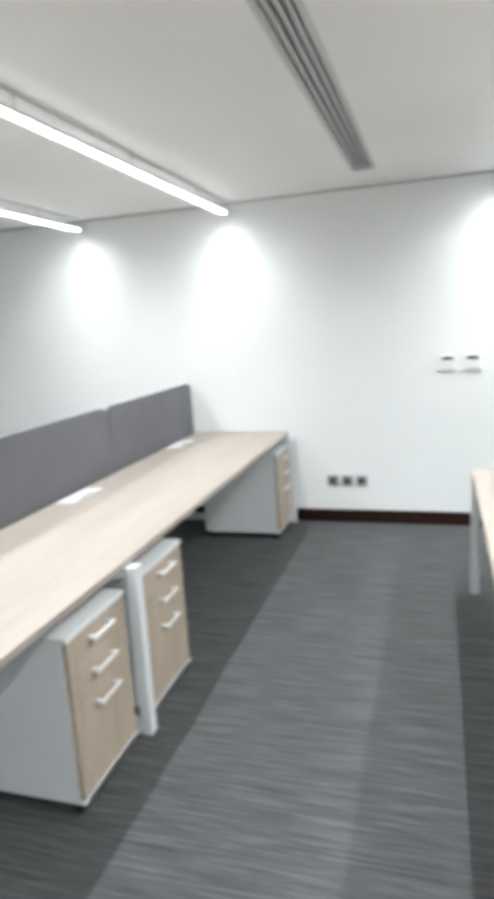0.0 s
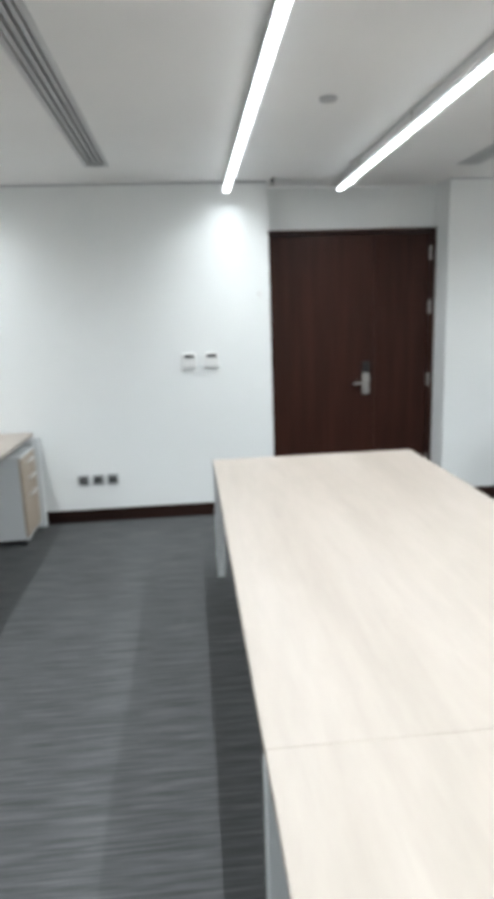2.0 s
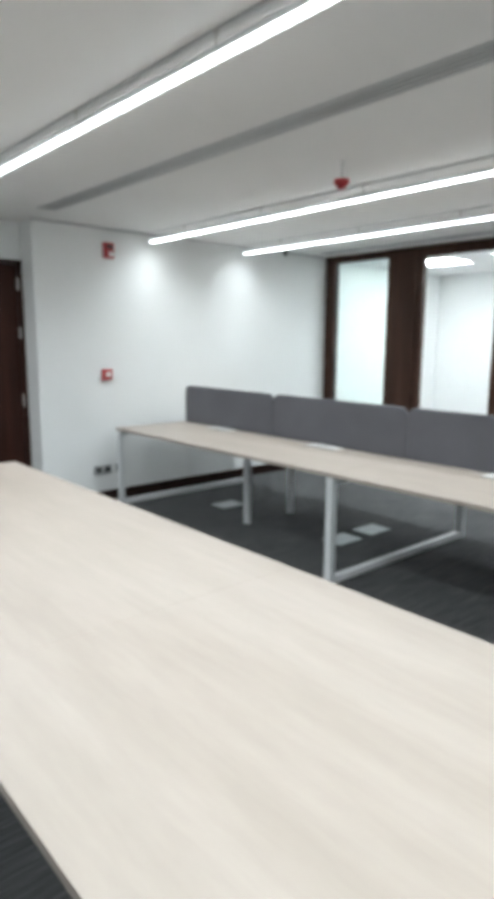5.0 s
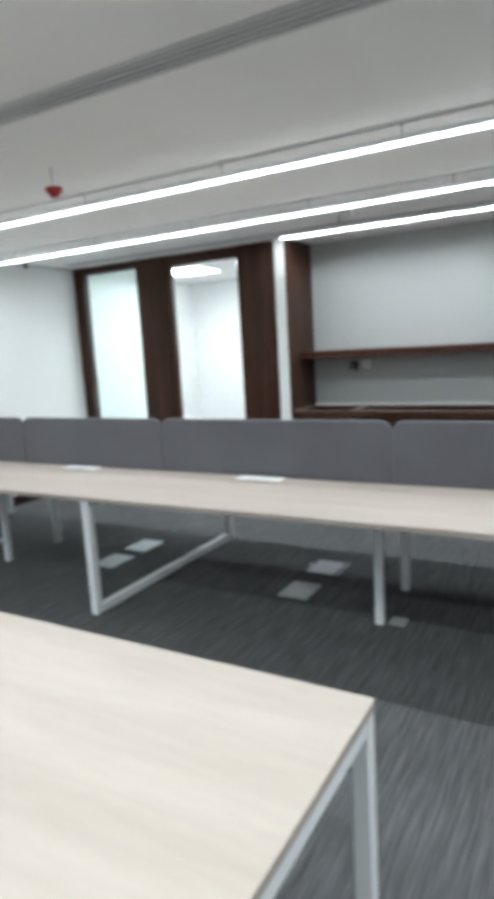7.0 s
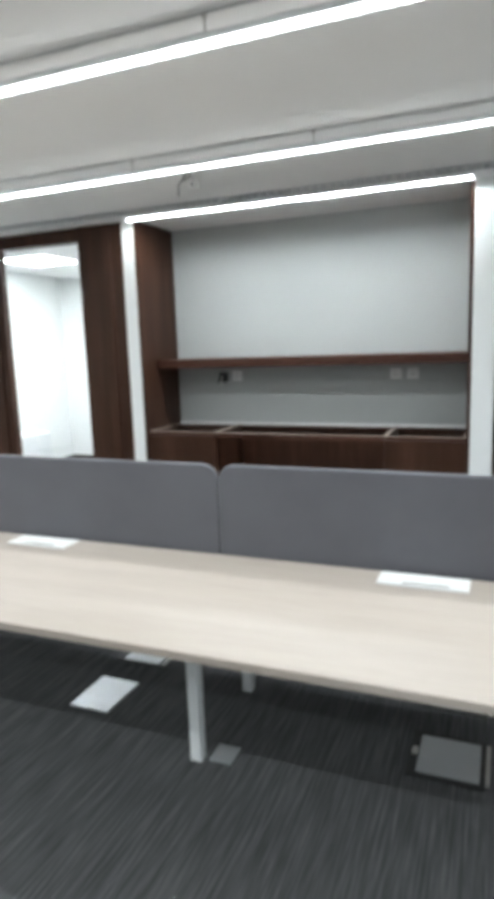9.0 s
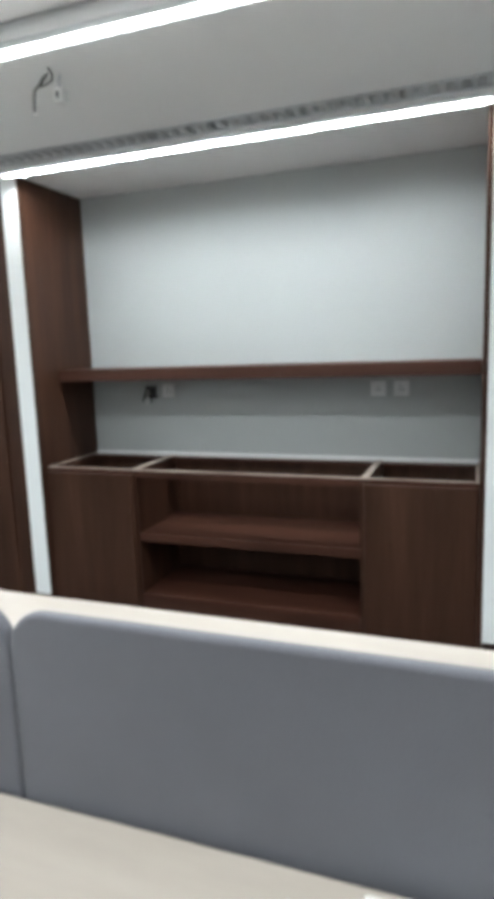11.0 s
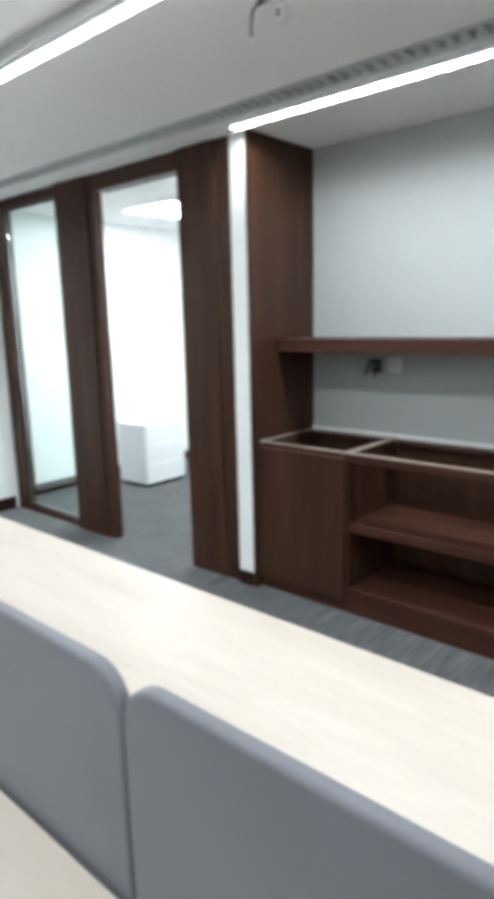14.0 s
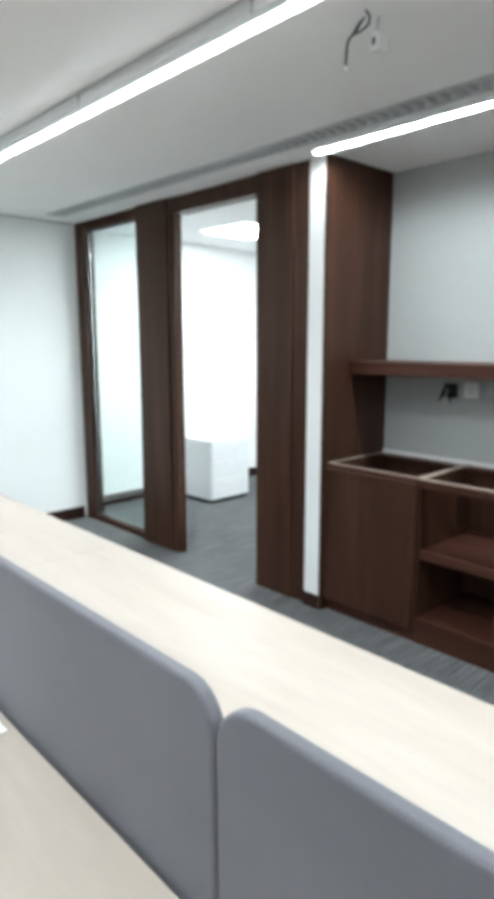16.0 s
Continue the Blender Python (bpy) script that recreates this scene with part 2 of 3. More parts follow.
# ---- ceiling fittings ----
def slot_diffuser(x, y1, y0, bladed=False):
    """Three slats over a dark slot; a bladed one has shallow slats and bold cross blades close behind them."""
    t = thing("slot_diffuser", x, (y0 + y1) / 2, H, "long grey metal slot air diffuser set flush in the ceiling", "air vent", "ceiling air diffusers")
    h = (y1 - y0) / 2
    part_box("backing", VENT_BACK, t, -VW, VW, -h, h, 0.10, 0.11)
    bm = bmesh.new()
    for s in (-1, 1):
        box(bm, s * VW - .012, s * VW + .012, -h - .012, h + .012, -0.004, -0.0005)
        box(bm, -VW + .012, VW - .012, s * h - .012, s * h + .012, -0.0045, -0.001)
    part("frame", bm, VENT, t, "white enamelled rim")
    for i in range(3):
        c = -VW + 2 * VW * (i + 1) / 4
        part_box("slat", VENT, t, *((c - .003, c + .003, -h + .013, h - .013, -.0025, -.001) if bladed else (c - .0075, c + .0075, -h + .013, h - .013, -.003, .05)))
    bm = bmesh.new()
    y = -h + .05
    while y < h - .03:
        if bladed:
            box(bm, -VW + .001, VW - .001, y, y + .024, 0.0, 0.05)
        else:
            box(bm, -VW + .001, VW - .001, y, y + .006, 0.055, 0.08)
        y += 0.06
    tagged(part("grille_core", bm, VENT, t, "row of short cross blades"), kind="stuff")

for v in VENTS:
    slot_diffuser(*v, v[0] > 5)


def linear_lamp(x, y1, y0, wire_y):
    t = thing("linear_lamp", x, (y0 + y1) / 2, H, "long slim white suspended lamp bar, switched on", "lamp", "suspended lamp bars")
    h = (y1 - y0) / 2
    part_box("housing", POWDER, t, -.020, .020, -h, h, -.088, -.064, bevel=.002)
    for s in (-1, 1):
        part_box("diffuser", GLOW, t, s * .0145 - .0055, s * .0145 + .0055, -h + .003, h - .003, -.0930, -.0882, label="glowing white diffuser strip")
        part_box("end_cap", POWDER, t, -.020, .020, s * (h - .0013) - .0012, s * (h - .0013) + .0012, -.0930, -.0882)
    led = bpy.data.lights.new("led_strip", "AREA")
    led.shape, led.size, led.size_y = "RECTANGLE", .0175, 2 * h - .18
    led.energy, led.spread, led.color = BAR_WATTS, radians(BEAM), (0.91, 0.975, 1.0)
    strip = new("led_strip", led)
    strip.parent = t
    strip.location = (0, 0, -.0886)
    part_box("ceiling_track", ALU, t, -.0035, .0035, -h, h, -.004, -.0005, label="thin grey track on the ceiling")
    for wy in wire_y:
        w = wy - (y0 + y1) / 2
        bm = bmesh.new()
        cylinder(bm, (0, w, -.064), (0, w, -.001), .0035, 8)
        cylinder(bm, (0, w, -.016), (0, w, -.004), .009, 10)
        part("suspension_wire", bm, STEEL, t)

ws = [0.16 + k for k in range(-3, 5)]
for x in (-2.92, -1.65, 0.316, 1.155, 3.17, 4.35):
    linear_lamp(x, 4.71, -3.3, ws)

# flush lamp along the front of the niche
t = thing("niche_lamp", 5.62, 0.76, H, "slim glowing lamp strip along the pantry niche ceiling", "lamp")
part_box("housing", POWDER, t, -.030, .030, -1.25, 1.25, -.006, -.0005)
for s in (-1, 1):
    part_box("side_lip", POWDER, t, s * .0285 - .0015, s * .0285 + .0015, -1.25, 1.25, -.022, -.0062)
    part_box("end_cap", POWDER, t, -.0268, .0268, s * 1.2485 - .0015, s * 1.2485 + .0015, -.022, -.0062)
part_box("diffuser", GLOW_NICHE, t, -.0265, .0265, -1.2465, 1.2465, -.011, -.0063, label="glowing white diffuser")

# square panel in the office
t = thing("panel_lamp", 7.05, 4.05, H, "square glowing office ceiling lamp panel", "lamp")
bm = bmesh.new()
for s in (-1, 1):
    box(bm, s * .30 - .012, s * .30 + .012, -.312, .312, -.012, -.0005)
    box(bm, -.288, .288, s * .30 - .012, s * .30 + .012, -.0115, -.001)
part("frame", bm, POWDER, t)
part_box("diffuser", GLOW_PANEL, t, -.287, .287, -.287, .287, -.009, -.001, label="glowing diffuser sheet")
# unseen second panel, added only to brighten the office
fill_panel = copy_thing(t, pose(7.05, 2.9, H))


def ceiling_disc(name, x, y, mat, label, category, r=.05, low=None, drop=.03):
    t = thing(name, x, y, H, label, category)
    bm = bmesh.new()
    cylinder(bm, (0, 0, -.014), (0, 0, -.0005), r * .92, 28, r)
    part("base", bm, PLASTIC if low else mat, t)
    bm = bmesh.new()
    cylinder(bm, (0, 0, -.0145 - drop), (0, 0, -.0145), r * .45, 24, r * .8)
    part("head", bm, low or mat, t)
    return t

ceiling_disc("ceiling_speaker", .69, 2.97, ALU, "small round grey ceiling sensor with raised head", "sensor", .042, None, .004)
ceiling_disc("smoke_detector", 1.16, 4.25, PLASTIC, "small round white smoke detector on the ceiling", "smoke detector", .045, None, .02)
t = thing("heat_detector", 2.645, 1.895, H, "red dust-capped detector hanging under the ceiling", "smoke detector")
bm = bmesh.new()
cylinder(bm, (0, 0, -.10), (0, 0, -.0005), .012, 14)
part("stem", bm, PLASTIC, t)
bm = bmesh.new()
cylinder(bm, (0, 0, -.122), (0, 0, -.1005), .045, 26)
part("base", bm, RED, t)
bm = bmesh.new()
cylinder(bm, (0, 0, -.15), (0, 0, -.1225), .02, 26, .038)
part("dust_cap", bm, RED, t, "red plastic dust cap")
ceiling_disc("sprinkler", 4.93, 4.68, BLACK, "small dark sprinkler head on the ceiling", "sprinkler", .025, None, .05)
ceiling_disc("recess_sensor", .66, 4.72, BLACK, "tiny dark sprinkler head near the wall", "sprinkler", .014)

# loose cable and junction box left hanging
t = thing("hanging_cable", 4.66, .99, H, "loose black cable looping down from the ceiling", "cable")
bm = bmesh.new()
pts = [(0, 0, -.001), (.004, -.012, -.02), (-.004, -.016, -.045), (-.014, .004, -.06), (-.02, .03, -.065), (-.012, .02, -.04), (-.002, .002, -.02), (-.012, .022, -.05), (-.022, .046, -.075), (-.024, .05, -.10), (-.023, .052, -.13), (-.022, .053, -.145)]
tube(bm, pts, .0036)
part("cable", bm, BLACK, t)
bm = bmesh.new()
cylinder(bm, (-.022, .053, -.160), (-.022, .053, -.145), .006, 8)
part("terminal", bm, PLASTIC, t)
t = thing("junction_box", 4.72, .985, H, "small white junction box hanging from the ceiling", "box")
part_box("box", PLASTIC, t, -.022, .022, -.018, .018, -.10, -.05, bevel=.004)
bm = bmesh.new()
tube(bm, [(0, 0, -.05), (0, .006, -.025), (0, 0, -.0005)], .005)
part("lead", bm, ALU, t)
part_box("mark", BLACK, t, -.0245, -.0222, -.005, .005, -.085, -.066, label="dark printed mark")

# ---- entrance door ----
d = thing("door_1", (DX0 + DX1) / 2, DY, 0, "closed dark mahogany double door in a white recess", "door")
tagged(d, kind="structure")
x0, x1 = DX0 + .012 - d.location.x, 1.995 - d.location.x
part_box("frame_head", MAHOGANY, d, DX0 - d.location.x, DX1 - d.location.x, -.03, .05, 2.205, 2.235)
part_box("frame_post", MAHOGANY, d, DX0 - d.location.x + .001, x0, -.03, .05, 0, 2.204)
part_box("frame_post", MAHOGANY, d, x1, DX1 - d.location.x - .0015, -.03, .05, 0, 2.204)
seam = 1.535 - d.location.x
leaf = part_box("door_leaf", MAHOGANY, d, x0 + .003, seam - .002, -.012, .04, .006, 2.198, bevel=.002, label="wide mahogany leaf with lever lock")
part_box("door_leaf", MAHOGANY, d, seam + .002, x1 - .003, -.008, .04, .006, 2.198, bevel=.002, label="narrow fixed mahogany leaf")
hx = 1.462 - d.location.x
part_box("lock_reader", BLACK, leaf, hx - .03, hx + .03, -.034, -.0125, 1.085, 1.175, bevel=.008, label="black card reader housing")
plate = part_box("handle_plate", STEEL, leaf, hx - .03, hx + .03, -.026, -.0125, .90, 1.08, bevel=.01, label="satin steel lock plate")
bm = bmesh.new()
cylinder(bm, (hx, -.026, 1.0), (hx, -.07, 1.0), .011, 14)
cylinder(bm, (hx + .012, -.065, 1.0), (hx - .115, -.065, .995), .0105, 14)
part("lever", bm, STEEL, leaf, "satin steel lever", True)
for hz in (.25, .95, 1.55, 1.98):
    bm = bmesh.new()
    cylinder(bm, (x1 - .002, -.036, hz), (x1 - .002, -.036, hz + .11), .010, 12)
    part("hinge", bm, STEEL, d, "steel hinge")

# ---- wall fittings ----
def thermostat(x):
    t = thing("thermostat", x, YN, 1.256, "white wall thermostat with a small dark display", "thermostat", "wall thermostats")
    part_box("body", PLASTIC, t, -.056, .056, -.022, -.0005, -.06, .06, bevel=.006)
    part_box("display", BLACK, t, -.036, .036, -.0245, -.0225, .022, .045, label="small dark display")
    part_box("button_strip", ALU, t, -.05, .05, -.0245, -.0225, -.054, -.044, label="grey button strip")

thermostat(-.016)
thermostat(.16)

def socket(x, y, z, turn, mat, label, dark=True):
    t = thing("wall_socket", x, y, z, label, "socket", "wall sockets", turn)
    part_box("plate", mat, t, -.043, .043, -.010, -.0005, -.043, .043, bevel=.003)
    part_box("insert", BLACK if dark else PLASTIC, t, -.026, .026, -.0125, -.0103, -.024, .024, bevel=.001)
    bm = bmesh.new()
    for a, b in ((0, .012), (-.011, -.008), (.011, -.008)):
        box(bm, a - .004, a + .004, -.0138, -.0127, b - .004, b + .004)
    tagged(part("pin_holes", bm, ALU if dark else BLACK, t))

for x in (-.90, -.785, -.67):
    socket(x, YN, .345, 0, SOCKET, "satin nickel wall socket low on the white wall")
for x in (2.585, 2.685, 2.81):
    socket(x, YN, .315, 0, SOCKET, "satin nickel wall socket beside the bench desk")
for y in (.085, -.045, 1.435):
    socket(XB, y, 1.308, -90, PLASTIC, "white socket on the grey pantry wall", False)

t = thing("wire_tails", XB, 1.56, 1.30, "bundle of loose wires sticking out of the grey wall", "cable")
part_box("back_box", BLACK, t, -.012, -.0005, -.04, .04, -.04, .04)
for k, (dy, dz) in enumerate(((-.035, -.05), (0, -.065), (.03, -.045), (.015, -.02))):
    bm = bmesh.new()
    tube(bm, [(-.012, dy * .2, 0), (-.05, dy * .6, .01), (-.07, dy, dz)], .006)
    cylinder(bm, (-.07, dy, dz), (-.072, dy * 1.05, dz - .014), .005, 8)
    part("wire", bm, STEEL if k == 1 else BLACK, t)

t = thing("fire_alarm_strobe", 2.75, YN, 2.36, "red fire alarm sounder with a clear strobe", "fire alarm")
part_box("housing", RED, t, -.05, .05, -.045, -.0005, -.07, .07, bevel=.008)
part_box("strobe", PLASTIC, t, -.01, .035, -.065, -.0455, -.055, -.012, bevel=.008, label="clear white strobe lens")
part_box("grille", BLACK, t, -.032, .032, -.048, -.0455, .018, .05, label="dark sounder grille")
t = thing("fire_call_point", 2.70, YN, 1.228, "red manual fire alarm call point", "call point")
part_box("housing", RED, t, -.046, .046, -.045, -.0005, -.05, .05, bevel=.006)
part_box("press_plate", PLASTIC, t, -.024, .024, -.048, -.0455, -.018, .022, label="pale press plate")
t = thing("door_sensor", .553, YN, 1.745, "tiny white plastic sensor on the wall", "sensor")
part_box("body", PLASTIC, t, -.018, .018, -.016, -.0005, -.022, .022, bevel=.004)

# ---- office front: walnut posts, glass and open doorway ----
g = thing("office_front", XP, 3.5, 0, "walnut-framed office front with a clear pane and open doorway", "partition")
tagged(g, kind="structure")
def gp(name, mat, x0, x1, y0, y1, z0, z1, label="", bevel=.003):
    return part_box(name, mat, g, x0, x1, y0 - 3.5, y1 - 3.5, z0, z1, bevel=bevel, label=label)
gp("end_post", WALNUT, .02, .12, 4.655, YN - .002, 0, H - .001)
gp("header", WALNUT, .025, .11, 3.851, 4.654, 2.49, H - .001)
gp("sill", WALNUT, .025, .11, 3.851, 4.654, 0, .045)
gp("panel", WALNUT, 0, .10, 3.47, 3.85, 0, H - .001, "broad walnut panel")
gp("jamb", WALNUT, .014, .085, 3.40, 3.4685, 0, H - .001)
gp("door_header", WALNUT, .02, .13, 2.5615, 3.3985, 2.452, H - .001)
gp("panel", WALNUT, 0, .13, 2.26, 2.56, 0, H - .001, "broad walnut panel")
gp("edge_strip", WALNUT, .012, .13, 2.1395, 2.2585, 0, H - .001)
for y0, y1, z0, z1 in ((4.64, 4.6545, .046, 2.489), (3.851, 3.866, .046, 2.489), (3.867, 4.639, .046, .058), (3.867, 4.639, 2.474, 2.489)):
    gp("glazing_bead", BLACK, .05, .085, y0, y1, z0, z1, bevel=0)
p = gp("pane", GLASS, .062, .074, 3.8665, 4.6395, .0585, 2.4735, "clear glass pane", 0)
p.visible_shadow = False

g2 = thing("walnut_panel", XP, -.645, 0, "broad walnut wall panel beyond the pier", "panel")
tagged(g2, kind="structure")
part_box("panel", WALNUT, g2, .01, .13, -.40, -.001, 0, H - .001, bevel=.003)
part_box("panel", WALNUT, g2, .02, .13, -1.10, -.402, 0, H - .001, bevel=.003)

# white drawer unit in the office
t = thing("office_pedestal", 6.84, 4.335, 0, "plain white low drawer unit in the small office", "drawer unit")
part_box("body", POWDER, t, 0, .50, .018, .42, .03, .60, bevel=.004)
part_box("top", POWDER, t, -.004, .504, .0, .424, .601, .625, bevel=.004)
for z0, z1 in ((.04, .225), (.23, .412), (.417, .595)):
    dr = part_box("drawer", POWDER, t, .006, .494, 0, .0175, z0, z1, bevel=.002)
    part_box("handle", PLASTIC, dr, .2, .3, -.014, -.0005, z1 - .045, z1 - .033, bevel=.003)
part_box("plinth", BLACK, t, .02, .48, .03, .40, 0, .0295)

# ---- pantry niche ----
structure("niche_side_panel_1", [(XP + .1605, XB - .001, 2.005, 2.119, 0, H - .001), (XP - .002, XP + .160, 2.005, 2.0255, 0, H - .001)], WALNUT,
          "tall walnut side panel of the pantry niche", "panel", 0)
structure("niche_side_panel_2", [(XP - .002, XB - .001, -.4985, -.475, 0, H - .001), (XP + .1605, XB - .001, -.6, -.499, 0, H - .001)], WALNUT,
          "tall walnut side panel of the pantry niche", "panel", 0)
t = thing("floating_shelf", XB, .765, 1.43, "thick walnut floating shelf across the grey niche wall", "shelf")
part_box("board", WALNUT_LONG, t, -.37, -.001, -1.238, 1.238, -.036, .036, bevel=.003)

CX = 5.763
def cabinet(y0, y1, kind, label):
    """A carcass without a worktop, front at CX, between y0 and y1."""
    t = thing("base_cabinet", CX, (y0 + y1) / 2, 0, label, "cabinet", "pantry base cabinets")
    h, d = (y1 - y0) / 2, XB - CX - .02
    part_box("plinth", WALNUT_LONG, t, .012, d, -h + .001, h - .001, 0, .068)
    part_box("bottom", WALNUT_LONG, t, .002, d, -h + .02, h - .02, .0685, .142)
    for s in (-1, 1):
        part_box("side_panel", WALNUT, t, .002, d, min(s * h, s * (h - .019)) + .0005, max(s * h, s * (h - .019)) - .0005, .0685, .886)
        part_box("edge_band", RAW_EDGE, t, .003, d - .001, min(s * h, s * (h - .019)) + .001, max(s * h, s * (h - .019)) - .001, .8863, .892)
    part_box("back_panel", WALNUT, t, d - .014, d, -h + .0195, h - .0195, .1425, .885)
    part_box("front_rail", WALNUT_LONG, t, .002, .058, -h + .0195, h - .0195, .848, .886)
    part_box("edge_band", RAW_EDGE, t, .003, .020, -h + .02, h - .02, .8863, .892, label="pale raw board edge")
    part_box("back_rail", WALNUT_LONG, t, d - .07, d - .0145, -h + .0195, h - .0195, .866, .886)
    if kind == "open":
        part_box("shelf", WALNUT_LONG, t, .012, d - .0145, -h + .0195, h - .0195, .462, .512, bevel=.002, label="thick walnut shelf")
    else:
        part_box("cabinet_door", WALNUT, t, -.019, .0015, -h + .002, h - .002, .072, .862, bevel=.0015)
    return t

cabinet(1.415, 2.004, "closed", "closed walnut base cabinet without a worktop")
cabinet(.078, 1.413, "open", "open walnut base cabinet with one shelf, no worktop")
cabinet(-.474, .076, "closed", "closed walnut base cabinet without a worktop")
t = thing("upstand_strip", XB, .765, .878, "white strip along the grey wall behind the cabinets", "trim")
part_box("strip", PLASTIC, t, -.019, -.001, -1.238, 1.238, -.03, .03, bevel=.002)


# ---- bench desks ----
TOP, TH = .74, .025
def slab(name, t, x0, x1, y0, y1, label=""):
    ob = part_box(name, OAK, t, x0, x1, y0, y1, TOP - TH, TOP, bevel=.0012, label=label)
    return ob

def o_frame(t, x0, x1, y, w=.05, foot=True):
    """A closed loop leg of white square tube across the desk."""
    z1 = TOP - TH - .001
    part_box("leg", POWDER, t, x0, x0 + w, y - w / 2, y + w / 2, 0.0, z1, bevel=.003)
    part_box("leg", POWDER, t, x1 - w, x1, y - w / 2, y + w / 2, 0.0, z1, bevel=.003)
    if foot:
        part_box("foot_rail", POWDER, t, x0 + w + .0005, x1 - w - .0005, y - w / 2 + .002, y + w / 2 - .002, .002, .05, bevel=.003)
    part_box("top_rail", POWDER, t, x0 + w + .0005, x1 - w - .0005, y - w / 2 + .002, y + w / 2 - .002, z1 - .05, z1 - .001, bevel=.003)

def post_pair(t, xs, y):
    for x in xs:
        part_box("leg", POWDER, t, x - .0225, x + .0225, y - .0225, y + .0225, 0, TOP - TH - .001, bevel=.003)
        part_box("foot_disc", BLACK, t, x - .018, x + .018, y - .018, y + .018, -.0, .004)

def beams(t, xs, y0, y1, cuts):
    ys = sorted([y0, *cuts, y1])
    for x in xs:
        for a, b in zip(ys, ys[1:]):
            part_box("beam", POWDER, t, x - .02, x + .02, a + .03, b - .03, TOP - TH - .045, TOP - TH - .001, bevel=.002)

def privacy_screen(t, x, y0, y1, z0, z1, thick=.028):
    """Fabric screen with rounded upper corners."""
    bm = bmesh.new()
    r, n = .07, 8
    prof = [(y0, z0), (y1, z0)]
    prof += [(y1 - r + r * math.cos(a), z1 - r + r * math.sin(a)) for a in (math.pi / 2 * i / n for i in range(n + 1))]
    prof += [(y0 + r - r * math.sin(a), z1 - r + r * math.cos(a)) for a in (math.pi / 2 * i / n for i in range(n + 1))]
    f = bm.faces.new([bm.verts.new((x - thick / 2, y, z)) for y, z in prof])
    ret = bmesh.ops.extrude_face_region(bm, geom=[f])
    bmesh.ops.translate(bm, verts=[v for v in ret["geom"] if isinstance(v, bmesh.types.BMVert)], vec=(thick, 0, 0))
    rim = [e for e in bm.edges if abs(e.verts[0].co.x - e.verts[1].co.x) < 1e-6]
    bmesh.ops.bevel(bm, geom=rim, offset=.009, segments=4, affect="EDGES", profile=.5)
    s = part("privacy_screen", bm, FABRIC, t, "grey fabric privacy screen")
    for y in (y0 + .25, y1 - .25):
        part_box("bracket", POWDER, s, x - .02, x + .02, y - .03, y + .03, z0 - .03, z0 - .001)
    return s

def cable_port(t, x, y, side):
    """White flap cover with a cable cut-out on the side of the sitter."""
    p = part_box("cable_flap", PLASTIC, t, x - .055, x + .055, y - .152, y + .152, TOP + .0005, TOP + .008, bevel=.003, label="white cable flap")
    a, b = sorted((x + side * .038, x + side * .048))
    bm = bmesh.new()
    for k in range(6):
        c, sag = y - .075 + k * .025, .004 * math.sin(k * 2.1)
        box(bm, a + sag + .001, b + sag - .001, c - .0126, c + .0126, TOP + .0082, TOP + .0092)
    part("cable_slot", bm, BLACK, p, "dark brush-lined cable slot")
    a, b = sorted((x + side * .056, x + side * .060))
    part_box("flap_lip", ALU, p, a, b, y - .15, y + .15, TOP + .0004, TOP + .005)

# long bench with screens before the office front
X0, XM, X1 = 2.686, 3.502, 4.326
b3 = thing("bench_desk", 0, 0, 0, "long double bench desk, pale oak tops, white legs, grey screens", "desk", "bench desks")
B3 = [4.62, 3.33, 1.96, .334, -1.28]
for a, b in ((B3[2], B3[0]), (B3[4], B3[2])):
    slab("tabletop", b3, X0, XM - .03, a + .0006, b - .0006)
    slab("tabletop", b3, XM + .03, X1, a + .0006, b - .0006)
for a, b in zip(B3[1:], B3):
    privacy_screen(b3, XM, a + .0015, b - .0015, TOP - .04, 1.103)
    cable_port(b3, XM - .105, (a + b) / 2 if a < 3 else 3.93, -1)
    cable_port(b3, XM + .105, (a + b) / 2 if a < 3 else 3.93, 1)
for y in (4.59, 1.96, -1.25):
    o_frame(b3, X0 + .005, X1 - .005, y)
for y in (3.35, .34):
    post_pair(b3, (3.225, 3.745), y)
beams(b3, (3.20, 3.80), -1.22, 4.56, (1.96,))
bm = bmesh.new()
box(bm, XM - .13, XM + .13, -1.1, 4.4, .60, .612)
box(bm, XM - .13, XM - .122, -1.1, 4.4, .6125, .66)
box(bm, XM + .122, XM + .13, -1.1, 4.4, .6125, .66)
for y in (-.6, .9, 1.7, 2.5, 4.0):
    box(bm, XM - .14, XM - .131, y, y + .03, .60, TOP - TH - .002)
    box(bm, XM + .131, XM + .14, y, y + .03, .60, TOP - TH - .002)
part("cable_tray", bm, POWDER, b3, "white sheet-metal cable tray")

# plain bench without screens in the middle
b2 = thing("meeting_bench", 0, 0, 0, "long bare oak-topped bench table on white legs", "desk", "bench desks")
slab("tabletop", b2, .10, 1.325, .9355, 3.566)
slab("tabletop", b2, .10, 1.325, -.265, .9345)
o_frame(b2, .097, 1.328, 3.538, .045, False)
o_frame(b2, .097, 1.328, -.238, .045, False)
o_frame(b2, .097, 1.328, .935, .045, False)
beams(b2, (.45, .98), -.20, 3.50, (.935,))

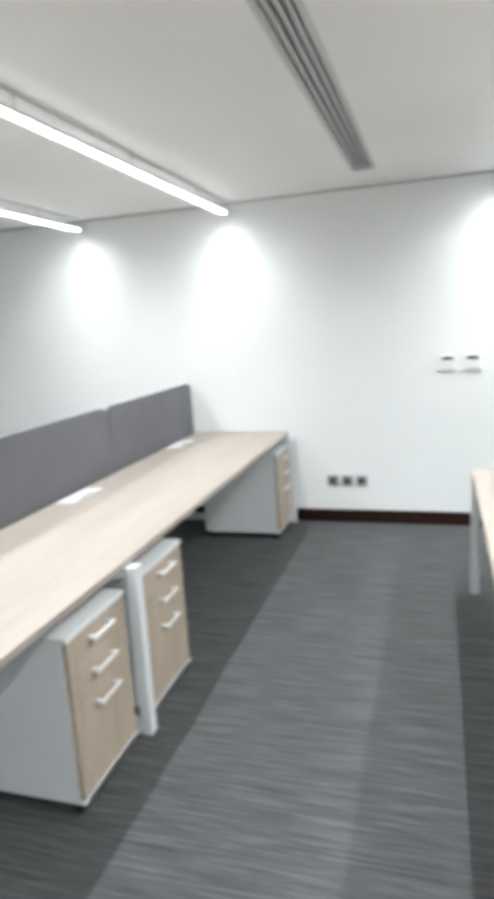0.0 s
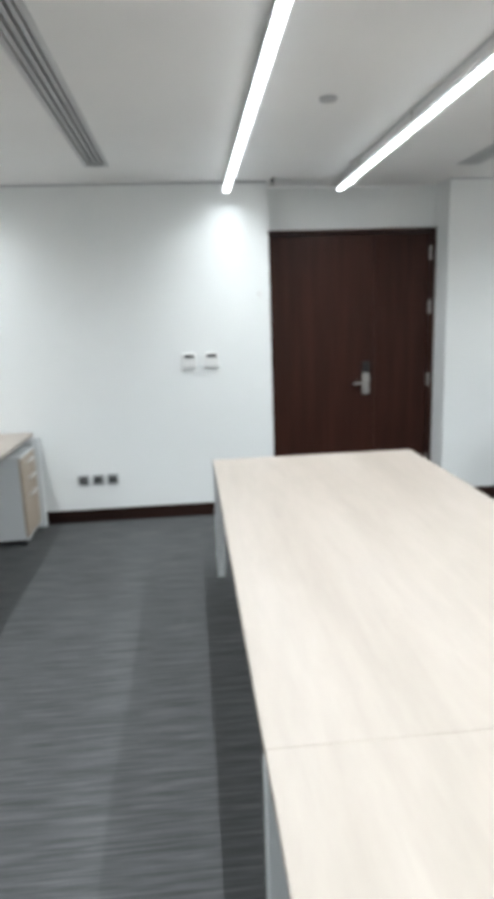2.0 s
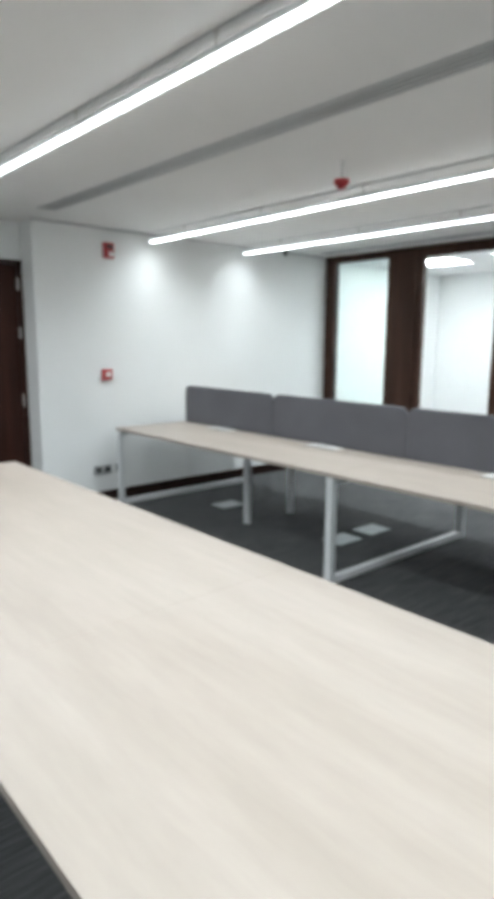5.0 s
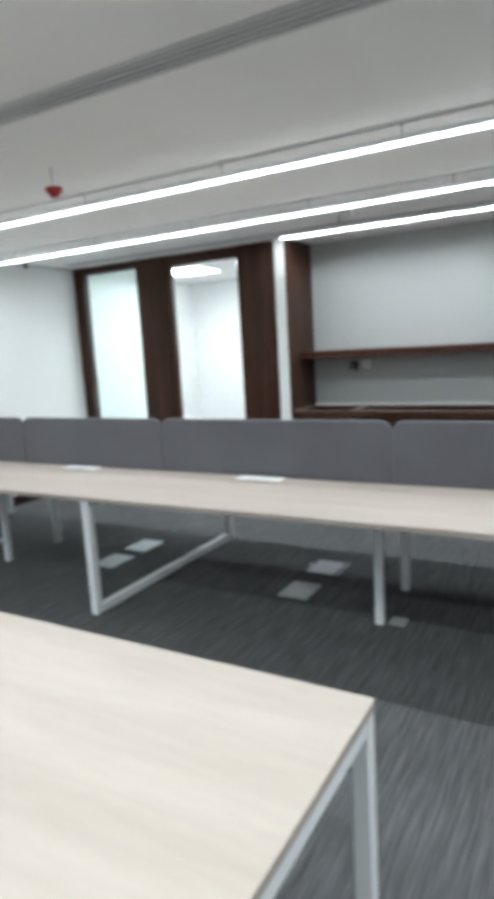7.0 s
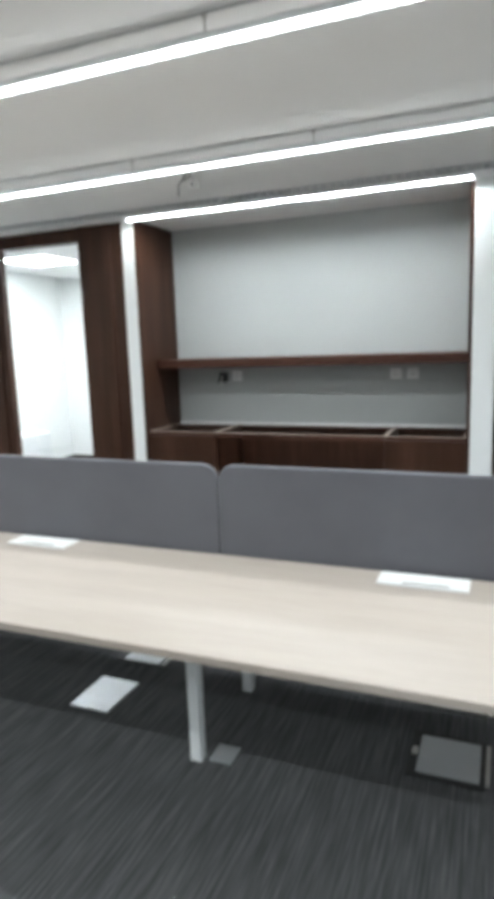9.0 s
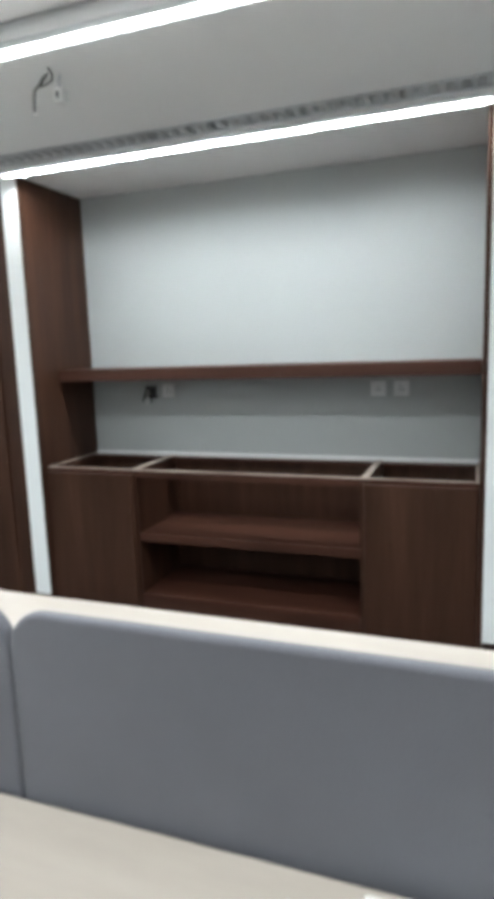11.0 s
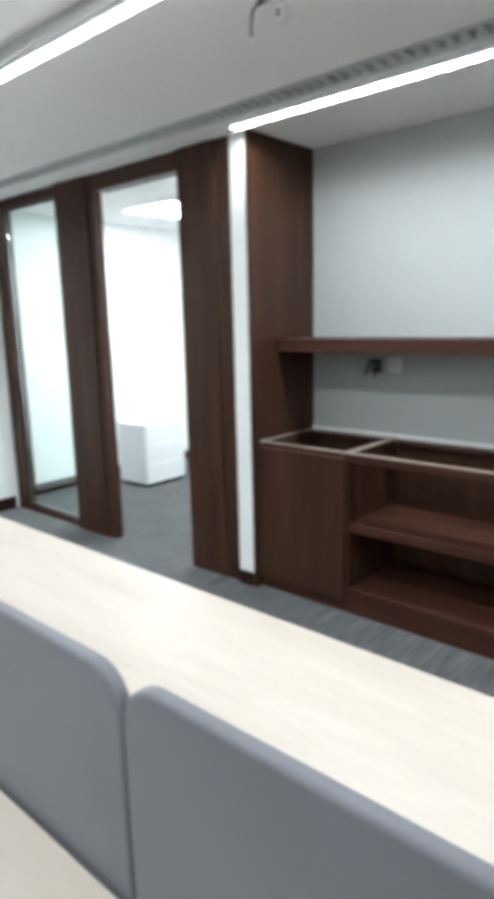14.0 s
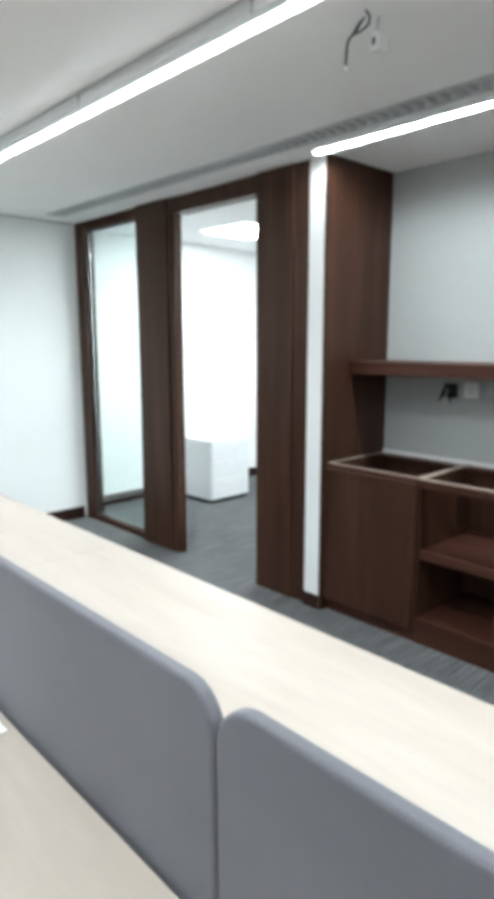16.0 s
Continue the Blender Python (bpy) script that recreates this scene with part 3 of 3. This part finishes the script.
# bench with drawers along the first aisle
b1 = thing("bench_desk", 0, 0, 0, "long double bench desk, pale oak tops, white legs, grey screens", "desk", "bench desks")
XA, XC, XD = -1.25, -2.075, -2.88
B1 = [4.775, 3.365, 1.955, .545, -.865]
for a, b in ((B1[2], B1[0]), (B1[4], B1[2])):
    slab("tabletop", b1, XC + .03, XA, a + .0006, b - .0006)
    slab("tabletop", b1, XD, XC - .03, a + .0006, b - .0006)
for a, b in zip(B1[1:], B1):
    privacy_screen(b1, XC, a + .0015, b - .0015, TOP - .04, 1.15)
    c = {4.775: 4.245, 3.365: 2.80}.get(b, (a + b) / 2)
    cable_port(b1, XC + .105, c, 1)
    cable_port(b1, XC - .105, c, -1)
for y in (4.745, 1.955, -.835):
    o_frame(b1, XD + .005, XA + .045, y)
for y in (3.365, .545):
    post_pair(b1, (-1.80, -2.35), y)
beams(b1, (-1.77, -2.38), -.8, 4.71, (1.955,))
b1.scale.z = 1.022     # slightly taller than the other bench


# ---- drawer pedestals ----
def pedestal(y0, label):
    """Front faces +x at x = 0; local y runs over its width."""
    w, d, h = .40, .60, .665
    t = thing("drawer_pedestal", -1.24, y0, 0, label, "drawer unit", "drawer pedestals")
    part_box("side_panel", POWDER, t, -d, -.02, 0, .018, .044, h - .02, bevel=.002)
    part_box("side_panel", POWDER, t, -d, -.02, w - .018, w, .044, h - .02, bevel=.002)
    part_box("back_panel", POWDER, t, -d, -d + .018, .0185, w - .0185, .044, h - .0205)
    part_box("bottom_panel", POWDER, t, -d + .0185, .004, .0185, w - .0185, .044, .062, bevel=.002)
    part_box("bottom_lip", POWDER, t, -.0195, .004, .0, w, .044, .063, bevel=.003)
    part_box("top_panel", POWDER, t, -d, .004, -.001, w + .001, h - .0195, h, bevel=.003)
    for z0, z1 in ((.064, .40), (.404, .522), (.526, .6445)):
        dr = part_box("drawer", OAK_UP, t, -.0185, 0, .003, w - .003, z0, z1, bevel=.0015, label="pale oak drawer front")
        bm = bmesh.new()
        zc = z1 - .042
        box(bm, .022, .032, w / 2 - .075, w / 2 + .075, zc - .008, zc + .008, bevel=.003)
        for s in (-1, 1):
            box(bm, .0005, .024, w / 2 + s * .06 - .006, w / 2 + s * .06 + .006, zc - .006, zc + .006)
        part("handle", bm, PLASTIC, dr, "white bar handle")
    part_box("inner_box", POWDER, t, -d + .03, -.019, .02, w - .02, .075, .60)
    for cx in (-.035, -d + .05):
        for cy in (.03, w - .03):
            bm = bmesh.new()
            cylinder(bm, (cx, cy - .015, .02), (cx, cy + .015, .02), .02, 18)
            box(bm, cx - .018, cx + .018, cy - .018, cy + .018, .034, .0435)
            part("castor", bm, BLACK, t)
    bm = bmesh.new()
    cylinder(bm, (0, w - .04, h - .05), (.006, w - .04, h - .05), .009, 12)
    part("lock", bm, STEEL, t)
    return t

pedestal(1.475, "white drawer pedestal with pale oak drawers under the desk")
pedestal(2.045, "white drawer pedestal with pale oak drawers beside a desk leg")
pedestal(4.315, "white drawer pedestal with pale oak drawers near the wall")


# ---- floor boxes ----
def floor_box(x, y, wx, wy, label, rim=True, lift=0.0):
    t = thing("floor_box", x, y, 0, label, "floor box", "floor boxes")
    if rim:
        bm = bmesh.new()
        for s in (-1, 1):
            box(bm, s * (wx / 2 + .012) - .012, s * (wx / 2 + .012) + .012, -wy / 2 - .018, wy / 2 + .034, .0005, .006)
            box(bm, -wx / 2, wx / 2, s * (wy / 2 + .009) - .009, s * (wy / 2 + .009) + .009 + (0 if s < 0 else .016), .0005, .0055)
        part("frame", bm, BLACK, t, "dark plastic rim")
    part_box("lid", LID, t, -wx / 2, wx / 2, -wy / 2, wy / 2, .0005, .008 + lift, bevel=.002)
    if rim:
        part_box("rim_bar", STEEL, t, -wx / 2, wx / 2, -wy / 2 - .034, -wy / 2 - .020, .0005, .012, bevel=.002, label="bright steel edge bar")
        part_box("latch", STEEL, t, -.02, .02, wy / 2 + .004, wy / 2 + .026, .0065, .016, bevel=.003, label="steel lid latch")
    part_box("finger_tab", ALU, t, -.02, .02, wy / 2 - .03, wy / 2 - .012, .0083 + lift, .011 + lift)

for x, y in ((3.49, .95), (3.50, 2.52), (3.89, 2.53), (3.48, 3.92)):
    floor_box(x, y, .26, .20, "steel-lidded floor socket box in the carpet", False)
floor_box(3.93, .95, .25, .20, "steel floor socket box with a black rim")
for x in (3.53, 3.985):
    floor_box(x, -.56, .23, .22, "steel floor socket box with a black rim")
floor_box(3.275, .25, .10, .09, "small steel floor outlet cover in the carpet", False)
